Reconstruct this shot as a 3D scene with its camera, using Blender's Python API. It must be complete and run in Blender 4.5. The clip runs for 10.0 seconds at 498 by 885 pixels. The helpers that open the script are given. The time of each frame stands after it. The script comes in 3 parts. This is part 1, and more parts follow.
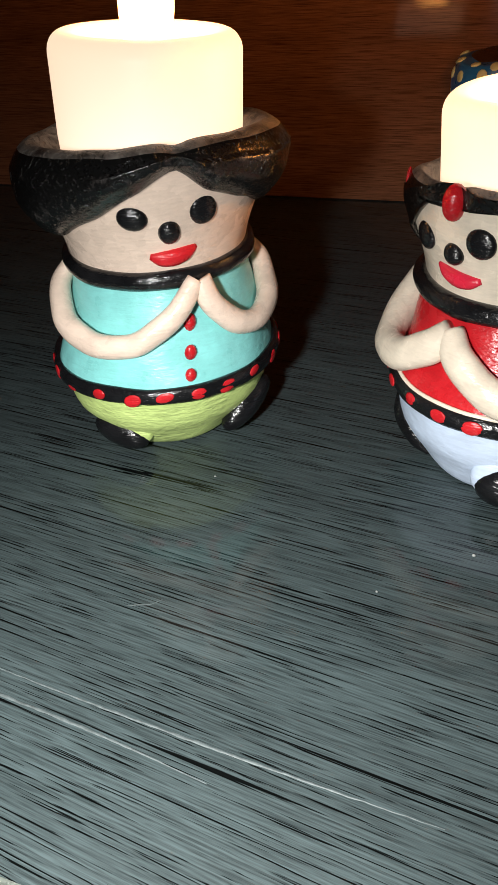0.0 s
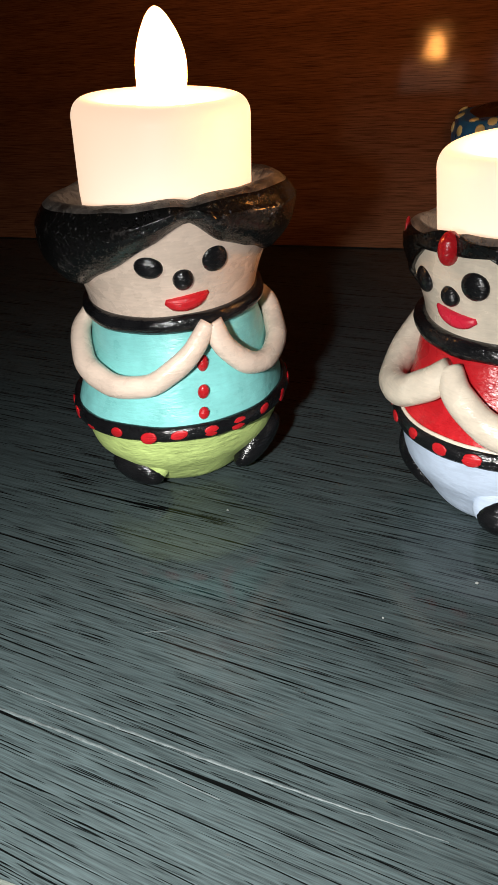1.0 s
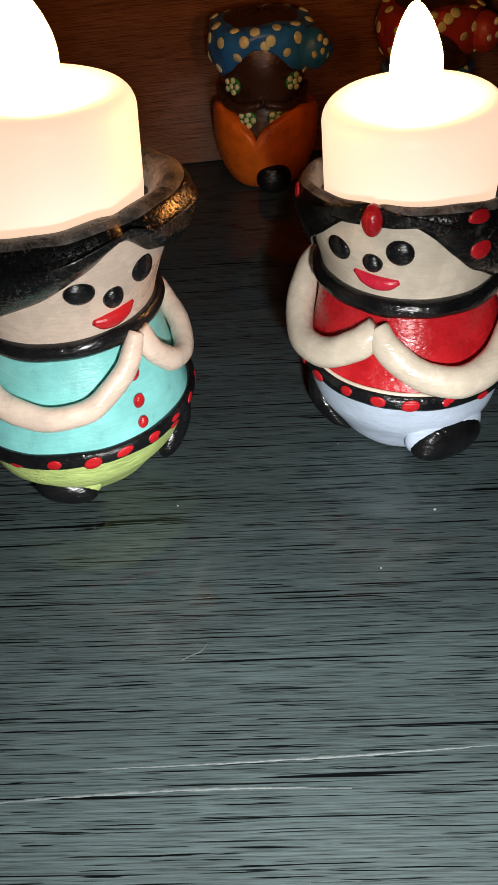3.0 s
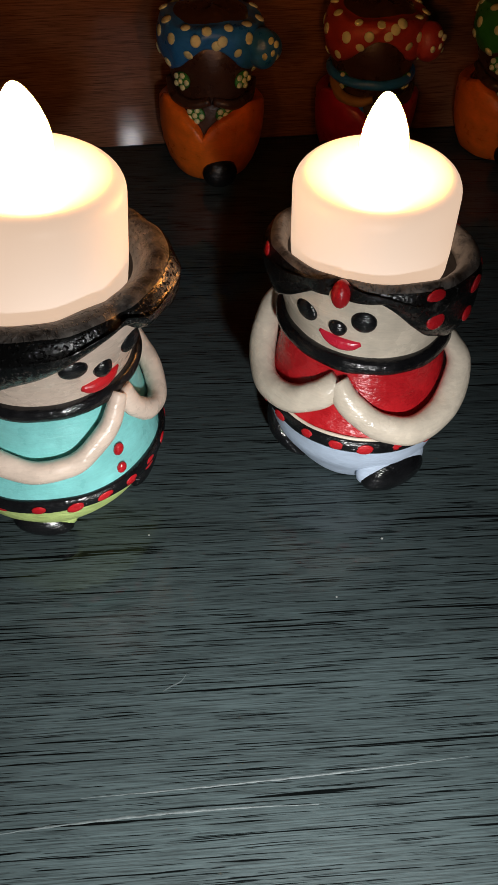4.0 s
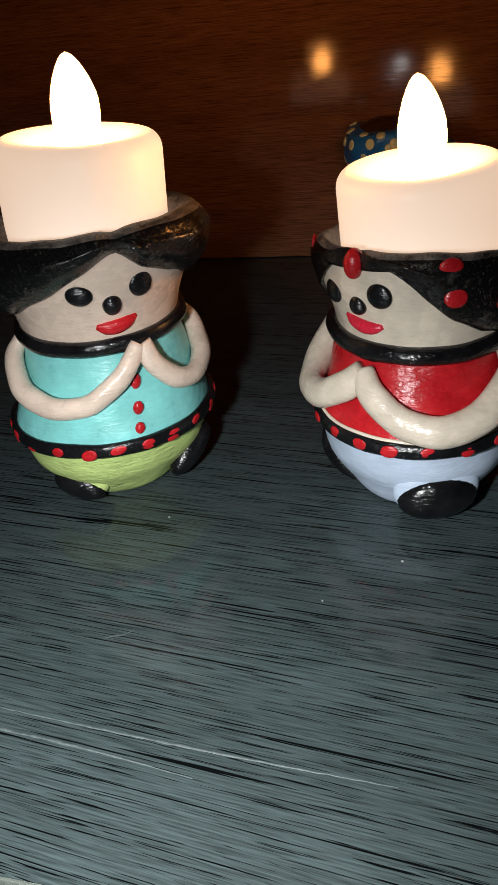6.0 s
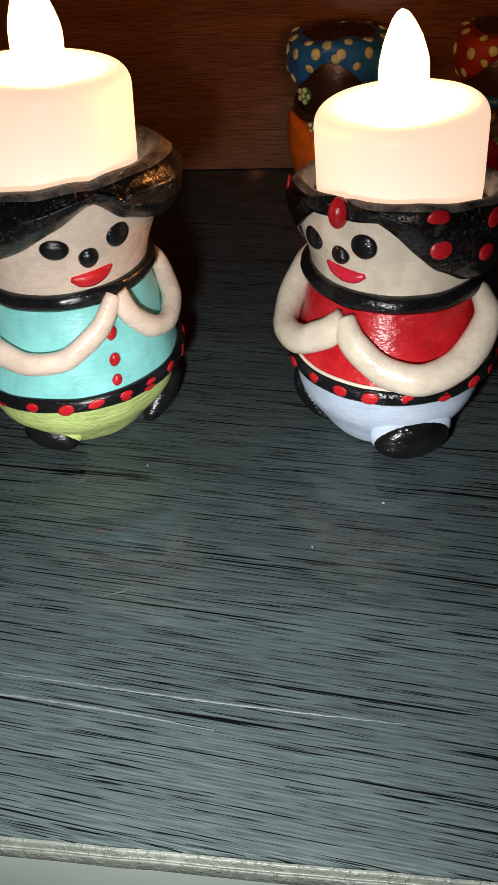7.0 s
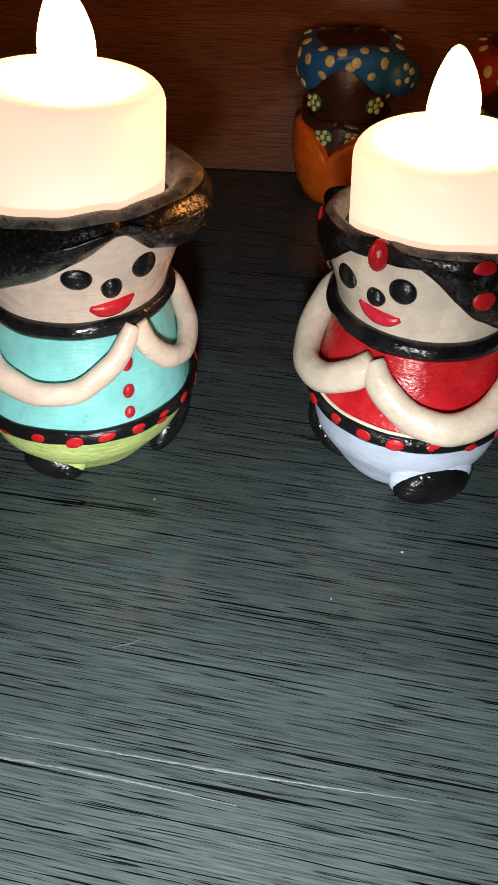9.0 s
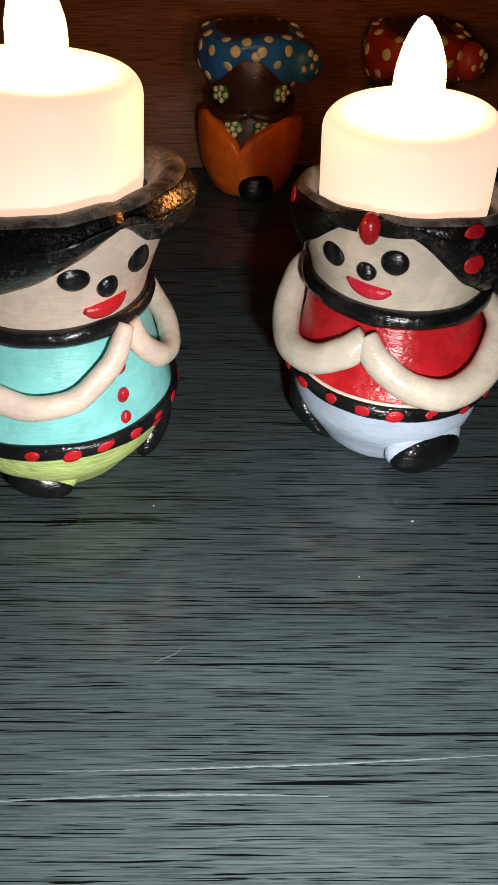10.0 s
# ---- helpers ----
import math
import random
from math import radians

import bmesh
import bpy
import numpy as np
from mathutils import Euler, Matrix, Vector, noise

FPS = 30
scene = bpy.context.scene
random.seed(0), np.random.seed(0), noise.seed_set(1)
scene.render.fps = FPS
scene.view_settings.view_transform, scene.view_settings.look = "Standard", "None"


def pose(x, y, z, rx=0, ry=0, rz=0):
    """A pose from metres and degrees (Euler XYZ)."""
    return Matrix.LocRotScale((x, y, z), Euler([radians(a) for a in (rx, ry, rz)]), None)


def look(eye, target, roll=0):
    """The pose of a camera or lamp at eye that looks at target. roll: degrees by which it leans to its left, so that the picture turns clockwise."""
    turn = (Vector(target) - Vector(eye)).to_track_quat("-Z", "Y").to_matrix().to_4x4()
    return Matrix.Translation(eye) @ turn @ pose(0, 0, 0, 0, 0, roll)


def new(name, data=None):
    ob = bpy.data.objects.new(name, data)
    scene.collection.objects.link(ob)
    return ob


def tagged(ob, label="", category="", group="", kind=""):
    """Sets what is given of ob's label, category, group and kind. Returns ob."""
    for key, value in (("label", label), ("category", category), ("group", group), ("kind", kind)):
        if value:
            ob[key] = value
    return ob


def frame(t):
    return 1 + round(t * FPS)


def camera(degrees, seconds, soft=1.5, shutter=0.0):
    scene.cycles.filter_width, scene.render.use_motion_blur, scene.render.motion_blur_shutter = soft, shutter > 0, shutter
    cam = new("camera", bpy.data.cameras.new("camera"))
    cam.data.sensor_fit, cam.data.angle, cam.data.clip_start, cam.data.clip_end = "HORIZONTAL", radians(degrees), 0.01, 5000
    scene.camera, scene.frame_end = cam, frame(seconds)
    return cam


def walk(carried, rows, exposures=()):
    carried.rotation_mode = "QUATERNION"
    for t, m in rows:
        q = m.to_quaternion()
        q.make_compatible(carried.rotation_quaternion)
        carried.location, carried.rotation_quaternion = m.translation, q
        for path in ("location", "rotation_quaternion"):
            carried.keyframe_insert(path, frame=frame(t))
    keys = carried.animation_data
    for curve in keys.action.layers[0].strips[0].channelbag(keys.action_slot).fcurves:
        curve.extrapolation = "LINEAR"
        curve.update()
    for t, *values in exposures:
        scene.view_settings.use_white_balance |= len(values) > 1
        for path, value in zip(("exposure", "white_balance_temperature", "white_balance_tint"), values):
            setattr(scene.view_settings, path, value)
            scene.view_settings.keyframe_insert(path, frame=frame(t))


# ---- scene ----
EXPOSURES = [(0.0, 0.3, 6500, 10), (1.0, 0.15, 6500, 10), (2.2, 0.0, 6500, 10), (3.2, 0.1, 6500, 10), (4.3, -0.4, 6300, 10), (4.8, -0.38, 6200, 8), (5.2, -0.28, 6200, 8), (5.5, -0.28, 6200, 8), (6.8, 0.0, 6450, 10), (7.5, 0.15, 6600, 11), (8.5, 0.13, 6550, 11), (9.5, 0.2, 6500, 11), (10.0, 0.08, 6500, 11)]
cam = camera(36.0, 10.0)
PATH = [
    (0, (0.04941, 0.04057, 0.09905), (0.02962, 0.28722, -0.07056), -4.50),
    (0.5, (0.05192, 0.03481, 0.09331), (0.02535, 0.28930, -0.06330), -5.40),
    (1, (0.05074, 0.03318, 0.10106), (0.02582, 0.28939, -0.05301), -5.47),
    (1.5, (0.04775, 0.03250, 0.10675), (0.02752, 0.28939, -0.04685), -4.51),
    (2, (0.04330, 0.03427, 0.11184), (0.03536, 0.28149, -0.05791), -5.50),
    (2.2, (0.03476, 0.03872, 0.11587), (0.03914, 0.27778, -0.06532), -5.13),
    (2.5, (0.02426, 0.04295, 0.12125), (0.05050, 0.27360, -0.06878), -5.94),
    (2.7, (0.02057, 0.05025, 0.12510), (0.06704, 0.27122, -0.07242), -5.40),
    (3, (0.00475, 0.05573, 0.12382), (0.08412, 0.26382, -0.07719), -4.52),
    (3.2, (-0.00372, 0.05919, 0.12889), (0.09134, 0.25138, -0.08094), -3.26),
    (4.3, (-0.00066, 0.07092, 0.15533), (0.09657, 0.24438, -0.06929), 4.19),
    (4.5, (0.01409, 0.06083, 0.15235), (0.09159, 0.24651, -0.07017), 1.40),
    (4.7, (0.02928, 0.04519, 0.14738), (0.09269, 0.25851, -0.05379), 0.32),
    (5, (0.05015, 0.02617, 0.13198), (0.09033, 0.26257, -0.04830), -1.37),
    (5.2, (0.05665, 0.02175, 0.12813), (0.08334, 0.26523, -0.04508), -2.17),
    (5.5, (0.04995, 0.02179, 0.11649), (0.06423, 0.27141, -0.04929), -3.52),
    (5.7, (0.04967, 0.02173, 0.10687), (0.05470, 0.27868, -0.04790), -6.19),
    (6.8, (0.03606, 0.03085, 0.11719), (0.06493, 0.27030, -0.06122), -5.11),
    (7, (0.03317, 0.03172, 0.12005), (0.06996, 0.25927, -0.07196), -4.10),
    (7.2, (0.03152, 0.03307, 0.12409), (0.06649, 0.25578, -0.07385), -4.17),
    (7.5, (0.03140, 0.03320, 0.12488), (0.05906, 0.25017, -0.08044), -4.49),
    (8, (0.02912, 0.03858, 0.12803), (0.05467, 0.25960, -0.07320), -3.89),
    (8.5, (0.02086, 0.04513, 0.13026), (0.04932, 0.26776, -0.06880), -2.36),
    (9, (0.02289, 0.04883, 0.12542), (0.07593, 0.26729, -0.07322), 1.25),
    (9.3, (0.02415, 0.05163, 0.12182), (0.07717, 0.26762, -0.07952), -0.11),
    (9.5, (0.02623, 0.05529, 0.11882), (0.08789, 0.27060, -0.08078), -0.88),
    (9.7, (0.02083, 0.05521, 0.11665), (0.10444, 0.26402, -0.08187), 0.50),
    (10, (-0.00206, 0.05800, 0.12034), (0.09746, 0.26196, -0.07585), 1.92),
]
walk(cam, [(t, look(eye, target, roll)) for t, eye, target, roll in PATH], EXPOSURES)

# ---- light ----
world = bpy.data.worlds.new("night_room")
world.use_nodes = True
world.node_tree.nodes["Background"].inputs[0].default_value = (0.55, 0.65, 0.8, 1)
world.node_tree.nodes["Background"].inputs[1].default_value = 0.0006
scene.world = world

# the torch of the phone that films: a small cool-white lamp before the table
torch_data = bpy.data.lights.new("phone_torch", "SPOT")
torch_data.energy, torch_data.color, torch_data.shadow_soft_size = 1.74, (1.0, 0.985, 0.955), 0.005
torch_data.spot_size, torch_data.spot_blend = radians(122), 1.0
torch = new("phone_torch", torch_data)
torch.matrix_world = look((0.017, 0.045, 0.094), (0.024, 0.095, 0.0))

FLAME_GLOW = 78.0
CUP_GLOW = 0.90

# The furniture runs along U; N points from its front edge to the wall behind.
SKEW = -18.0
FRONT, BACK = 0.0872, 0.3635


def place(u, n, z=0.0, turn=0.0):
    """A pose in the furniture's own axes."""
    return pose(0, 0, 0, 0, 0, SKEW) @ pose(u, n, z, 0, 0, turn)


# ---- materials ----
def nodes_of(name):
    m = bpy.data.materials.new(name)
    m.use_nodes = True
    t = m.node_tree
    return m, t, t.nodes["Principled BSDF"]


def add(t, kind, **values):
    n = t.nodes.new(kind)
    for key, value in values.items():
        if key in n.inputs:
            n.inputs[key].default_value = value
    return n


def ramp(t, source, stops, ease="LINEAR"):
    n = t.nodes.new("ShaderNodeValToRGB")
    n.color_ramp.interpolation = ease
    e = n.color_ramp.elements
    while len(e) < len(stops):
        e.new(0.5)
    for one, (at, colour) in zip(e, stops):
        one.position, one.color = at, (*colour, 1) if len(colour) == 3 else colour
    t.links.new(source, n.inputs[0])
    return n


def grey(v):
    return (v, v, v)


def mixed(t, factor, a, b, mode="MIX"):
    n = t.nodes.new("ShaderNodeMix")
    n.data_type, n.blend_type = "RGBA", mode
    for socket, v in ((n.inputs[0], factor), (n.inputs[6], a), (n.inputs[7], b)):
        if isinstance(v, (int, float)):
            socket.default_value = v
        elif isinstance(v, tuple):
            socket.default_value = (*v, 1)
        else:
            t.links.new(v, socket)
    return n.outputs[2]


def stretched(t, scale, sx, sy, sz, detail=4.0, rough=0.55, shift=(0, 0, 0), twist=0.0, swing=0.0):
    co = t.nodes.new("ShaderNodeTexCoord")
    turned = t.nodes.new("ShaderNodeMapping")
    turned.inputs["Rotation"].default_value = (0, 0, radians(swing))
    mp = t.nodes.new("ShaderNodeMapping")
    mp.inputs["Scale"].default_value = (sx, sy, sz)
    mp.inputs["Location"].default_value = shift
    t.links.new(co.outputs["Object"], turned.inputs[0])
    t.links.new(turned.outputs[0], mp.inputs[0])
    n = add(t, "ShaderNodeTexNoise", Scale=scale, Detail=detail, Roughness=rough, Distortion=twist)
    t.links.new(mp.outputs[0], n.inputs["Vector"])
    return n.outputs["Fac"]


def bump(t, bsdf, height, strength, distance):
    b = add(t, "ShaderNodeBump", Strength=strength, Distance=distance)
    t.links.new(height, b.inputs["Height"])
    t.links.new(b.outputs[0], bsdf.inputs["Normal"])
    return b


def wood(name, light, mid, dark, rough, pores=1.0, upright=False, relief=0.3, shine=0.5, swing=0.0, coat=0.0):
    """Open-grained laminate: long dark pores, fine streaks, broad soft bands. The grain runs along local x."""
    m, t, bsdf = nodes_of(name)
    k = (lambda a, b: (a, 1.0, b)) if upright else (lambda a, b: (a, b, 1.0))
    bands = stretched(t, 1.0, *k(9, 75), detail=3, shift=(3.1, 0.7, 1.3), twist=0.3, swing=swing)
    fine = stretched(t, 1.0, *k(80, 3200), detail=5, rough=0.66, shift=(0.3, 5.1, 2.2), twist=0.1, swing=swing)
    pore = stretched(t, 1.0, *k(50, 2900), detail=3.0, rough=0.55, shift=(7.7, 1.9, 0.4), twist=0.35, swing=swing)
    big = stretched(t, 1.0, *k(17, 1150), detail=2.0, rough=0.4, shift=(2.7, 8.8, 3.4), twist=0.35, swing=swing)
    base = ramp(t, fine, [(0.37, dark), (0.48, mid), (0.63, light)]).outputs[0]
    tone = ramp(t, bands, [(0.3, grey(0.82)), (0.7, grey(1.15))]).outputs[0]
    base = mixed(t, 1.0, base, tone, "MULTIPLY")
    cut = ramp(t, pore, [(0.380, grey(1.0)), (0.406, grey(0.0))]).outputs[0]
    cut2 = ramp(t, big, [(0.315, grey(1.0)), (0.332, grey(0.0))]).outputs[0]
    cuts = mixed(t, 1.0, cut, cut2, "LIGHTEN")
    faint = t.nodes.new("ShaderNodeMath")
    faint.operation = "MULTIPLY"
    faint.inputs[1].default_value = 0.97 * pores
    t.links.new(cuts, faint.inputs[0])
    base = mixed(t, faint.outputs[0], base, tuple(c * 0.03 for c in dark))
    t.links.new(base, bsdf.inputs["Base Color"])
    smear = stretched(t, 14.0, 1, 1, 1, detail=5, shift=(1, 2, 3))
    r = ramp(t, smear, [(0.3, grey(rough * 0.85)), (0.7, grey(rough * 1.25))]).outputs[0]
    r = mixed(t, faint.outputs[0], r, grey(min(1, rough * 2.0)))
    t.links.new(r, bsdf.inputs["Roughness"])
    high = mixed(t, 0.3, mixed(t, 1.0, grey(1.0), cuts, "DIFFERENCE"), fine)
    bump(t, bsdf, high, relief, 0.0004)
    t.links.new(mixed(t, faint.outputs[0], grey(shine), grey(shine * 0.15)), bsdf.inputs["Specular IOR Level"])
    bsdf.inputs["Coat Weight"].default_value = coat
    bsdf.inputs["Coat Roughness"].default_value = 0.09
    return m


def paint(name, colour, rough=0.32, patch=0.18, brush=0.35, coat=0.0):
    """Hand-brushed acrylic under a thin varnish, with streaks and uneven cover."""
    m, t, bsdf = nodes_of(name)
    blot = stretched(t, 170.0, 1, 1, 1, detail=4)
    hair = stretched(t, 1.0, 260, 260, 1500, detail=3, twist=1.0)
    lo = tuple(max(0.0, c * (1 - patch)) for c in colour)
    hi = tuple(min(1.0, c * (1 + 0.6 * patch) + 0.01 * patch) for c in colour)
    c = ramp(t, blot, [(0.32, lo), (0.68, hi)]).outputs[0]
    streak = ramp(t, hair, [(0.3, grey(0.86)), (0.65, grey(1.05))]).outputs[0]
    t.links.new(mixed(t, 0.5, c, streak, "MULTIPLY"), bsdf.inputs["Base Color"])
    rr = ramp(t, blot, [(0.3, grey(rough * 0.75)), (0.7, grey(rough * 1.3))]).outputs[0]
    t.links.new(rr, bsdf.inputs["Roughness"])
    bsdf.inputs["Coat Weight"].default_value = coat
    bsdf.inputs["Coat Roughness"].default_value = 0.15
    lump = stretched(t, 420.0, 1, 1, 1.6, detail=3, shift=(9, 4, 7))
    bump(t, bsdf, mixed(t, 0.45, mixed(t, 0.5, blot, hair), lump), min(1.0, brush * 1.5), 0.0008)
    return m


def worn(name, colour, scuff, share, rough, relief=0.6, grit=0.25):
    """Dark paint rubbed through to dusty clay on its high spots."""
    m, t, bsdf = nodes_of(name)
    blot = stretched(t, 420.0, 1, 1, 1, detail=6, rough=0.65)
    broad = stretched(t, 90.0, 1, 1, 2.2, detail=3, shift=(4, 1, 2))
    mask = ramp(t, mixed(t, 0.5, blot, broad), [(0.60 - share, grey(0)), (0.78 - share * 0.6, grey(1))]).outputs[0]
    t.links.new(mixed(t, mask, colour, scuff), bsdf.inputs["Base Color"])
    t.links.new(mixed(t, mask, grey(rough), grey(min(1, rough + 0.3))), bsdf.inputs["Roughness"])
    spark = ramp(t, stretched(t, 1300.0, 1, 1, 1, detail=2, rough=0.5, shift=(2, 7, 5)), [(0.55, grey(0)), (0.68, grey(1))]).outputs[0]
    bump(t, bsdf, mixed(t, grit, mixed(t, 0.5, blot, broad), spark), relief, 0.0010)
    return m


def plain(name, colour, rough, grain=60.0, change=0.12):
    m, t, bsdf = nodes_of(name)
    blot = stretched(t, grain, 1, 1, 1, detail=5)
    c = ramp(t, blot, [(0.3, tuple(v * (1 - change) for v in colour)), (0.7, tuple(min(1, v * (1 + change)) for v in colour))]).outputs[0]
    t.links.new(c, bsdf.inputs["Base Color"])
    bsdf.inputs["Roughness"].default_value = rough
    bump(t, bsdf, blot, 0.15, 0.0005)
    return m


def glowing(name, colour, glow_colour, glow, rough=0.4):
    m, t, bsdf = nodes_of(name)
    bsdf.inputs["Base Color"].default_value = (*colour, 1)
    bsdf.inputs["Roughness"].default_value = rough
    bsdf.inputs["Emission Color"].default_value = (*glow_colour, 1)
    bsdf.inputs["Emission Strength"].default_value = glow
    return m


TABLE_WOOD = wood("charcoal_wood", (0.058, 0.081, 0.084), (0.037, 0.052, 0.054), (0.018, 0.026, 0.027), 0.55, 1.0, False, 0.6, 0.20, 6.0, 0.55)
WALL_WOOD = wood("brown_wood_panel", (0.270, 0.122, 0.064), (0.200, 0.087, 0.045), (0.106, 0.047, 0.025), 0.075, 0.35, True, 0.02, 0.26)
EDGE_BAND = worn("worn_edge_band", (0.090, 0.104, 0.090), (0.19, 0.21, 0.18), 0.10, 0.45)
PALE_GRAIN = plain("pale_grain", (0.086, 0.106, 0.108), 0.6, 900.0, 0.35)
FASCIA = plain("pale_board", (0.25, 0.30, 0.27), 0.45, 30.0, 0.1)
PLASTER = plain("dim_plaster", (0.42, 0.40, 0.37), 0.85, 12.0, 0.06)
FLOORING = plain("stone_floor", (0.22, 0.20, 0.18), 0.5, 8.0, 0.15)

SKIN = paint("cream_paint", (0.79, 0.635, 0.52), 0.27, 0.12, 0.3)
SKIN_PALE = paint("pale_cream_paint", (0.75, 0.655, 0.53), 0.24, 0.14, 0.3)
TEAL = paint("turquoise_paint", (0.24, 0.65, 0.63), 0.34, 0.12, 0.32)
LIME = paint("lime_green_paint", (0.55, 0.70, 0.24), 0.42, 0.14, 0.8)
RED = paint("red_paint", (0.52, 0.012, 0.018), 0.26, 0.22, 0.5)
ROSE = paint("rose_red_paint", (0.66, 0.02, 0.05), 0.25, 0.10, 0.3)
LILAC = paint("pale_lilac_paint", (0.53, 0.63, 0.78), 0.45, 0.08, 0.3)
BLACK = paint("gloss_black_paint", (0.006, 0.006, 0.007), 0.20, 0.3, 0.55)
HAIR = worn("scuffed_black_paint", (0.005, 0.005, 0.005), (0.085, 0.075, 0.070), 0.04, 0.19, 0.8, 0.45)
RIM = worn("rubbed_clay_rim", (0.020, 0.016, 0.014), (0.26, 0.23, 0.205), 0.20, 0.36, 1.0, 0.35)
HOLLOW_CLAY = plain("dark_clay", (0.02, 0.016, 0.014), 0.8, 300.0, 0.3)
BROWN = paint("dark_brown_paint", (0.050, 0.022, 0.013), 0.30, 0.2, 0.3)
BLUE = paint("bright_blue_paint", (0.025, 0.19, 0.60), 0.34, 0.2, 0.3)
ORANGE = paint("orange_paint", (0.86, 0.17, 0.012), 0.34, 0.2, 0.3)
BRICK = paint("brick_red_paint", (0.42, 0.045, 0.035), 0.36, 0.2, 0.3)
CRIMSON = paint("crimson_paint", (0.42, 0.012, 0.035), 0.34, 0.2, 0.3)
GREEN = paint("leaf_green_paint", (0.03, 0.22, 0.035), 0.36, 0.2, 0.3)
BUTTER = paint("pale_yellow_paint", (0.76, 0.82, 0.50), 0.4, 0.1, 0.3)
TAN = paint("ochre_paint", (0.34, 0.18, 0.05), 0.4, 0.15, 0.3)
CUP = glowing("translucent_white_plastic", (0.70, 0.69, 0.68), (1.0, 0.70, 0.49), CUP_GLOW)
FLAME = glowing("lit_led_flame", (0.9, 0.8, 0.6), (1.0, 0.375, 0.08), FLAME_GLOW)


# ---- mesh helpers ----
def finish(name, bm, materials, parent=None, smooth=True):
    bmesh.ops.recalc_face_normals(bm, faces=bm.faces)
    me = bpy.data.meshes.new(name)
    bm.to_mesh(me)
    bm.free()
    for m in materials:
        me.materials.append(m)
    for p in me.polygons:
        p.use_smooth = smooth
    ob = new(name, me)
    ob.parent = parent
    return ob


def part(name, bm, material, parent, label="", smooth=False):
    ob = finish(name, bm, [material], parent, smooth)
    return tagged(ob, label)


def grid(bm, rows, mat=0, wrap=True):
    """Quads between rows of points; wrap closes each row. A mat per row band may be given as a list."""
    made = [[bm.verts.new(p) for p in row] for row in rows]
    for i in range(len(made) - 1):
        a, b = made[i], made[i + 1]
        n = len(a)
        for j in range(n if wrap else n - 1):
            k = (j + 1) % n
            f = bm.faces.new((a[j], a[k], b[k], b[j]))
            f.material_index = mat[i] if isinstance(mat, list) else mat
    return made


def smoothed(points, steps):
    """A Catmull-Rom line through tuples of numbers."""
    p = [np.array(q, float) for q in points]
    p = [2 * p[0] - p[1]] + p + [2 * p[-1] - p[-2]]
    out = []
    for i in range(1, len(p) - 2):
        for s in range(steps):
            x = s / steps
            out.append(0.5 * (2 * p[i] + (p[i + 1] - p[i - 1]) * x + (2 * p[i - 1] - 5 * p[i] + 4 * p[i + 1] - p[i + 2]) * x * x
                              + (3 * p[i] - p[i - 1] - 3 * p[i + 1] + p[i + 2]) * x ** 3))
    return out + [p[-2]]


def around(a, r, z):
    """A point at a degrees from the front (-y), r from the axis."""
    return Vector((r * math.sin(radians(a)), -r * math.cos(radians(a)), z))


def wobble(p, size, amount):
    return p + Vector(noise.noise_vector(p * size)) * amount


def lathe(bm, profile, mats, n=80, uneven=0.0):
    rows = [[wobble(around(360 * j / n, r, z), 90, uneven if r > 0.001 else 0) for j in range(n)] for r, z in profile]
    return grid(bm, rows, mats)


def ball(bm, at, out, w, h, d, mat, turn=0.0, nu=16, nv=10):
    """A flattened blob on a surface: w across, h along its upright, d out of it."""
    out = out.normalized()
    side = Vector((0, 0, 1)).cross(out).normalized()
    up = out.cross(side)
    c, s = math.cos(radians(turn)), math.sin(radians(turn))
    side, up = side * c + up * s, up * c - side * s
    rows = []
    for i in range(nv + 1):
        lat = math.pi * (i / nv - 0.5)
        lat = max(-1.565, min(1.565, lat))
        rows.append([at + (side * math.cos(2 * math.pi * j / nu) * w + up * math.sin(2 * math.pi * j / nu) * h) * 0.5 * math.cos(lat)
                     + out * d * math.sin(lat) for j in range(nu)])
    grid(bm, rows, mat)


def tube(bm, line, radii, mat, n=12, steps=6, flat=1.0, uneven=0.0):
    """A tapering round rope through the points; flat < 1 squeezes it towards the axis of the doll."""
    pts = [Vector(p) for p in smoothed(line, steps)]
    rad = [float(r[0]) for r in smoothed([(r,) for r in radii], steps)]
    rows = []
    for i, p in enumerate(pts):
        way = (pts[min(i + 1, len(pts) - 1)] - pts[max(i - 1, 0)]).normalized()
        out = Vector((p.x, p.y, 0)).normalized()
        out = (out - way * out.dot(way)).normalized()
        side = way.cross(out)
        rows.append([wobble(p + (out * flat * math.cos(2 * math.pi * j / n) + side * math.sin(2 * math.pi * j / n)) * rad[i], 160, uneven) for j in range(n)])
    rows = [[pts[0] + (q - pts[0]) * 0.02 for q in rows[0]]] + rows + [[pts[-1] + (q - pts[-1]) * 0.02 for q in rows[-1]]]
    grid(bm, rows, mat)


def ring(bm, r, z, thick, mat, n=96, m=12, uneven=0.0004, drop=None, wide=1.0):
    rows = []
    for i in range(n + 1):
        a = 360 * (i % n) / n
        zz = z + (drop(a) if drop else 0)
        rows.append([wobble(around(a, r + wide * thick * math.cos(2 * math.pi * j / m), zz + 1.15 * thick * math.sin(2 * math.pi * j / m)), 120, uneven) for j in range(m)])
    grid(bm, rows, mat)


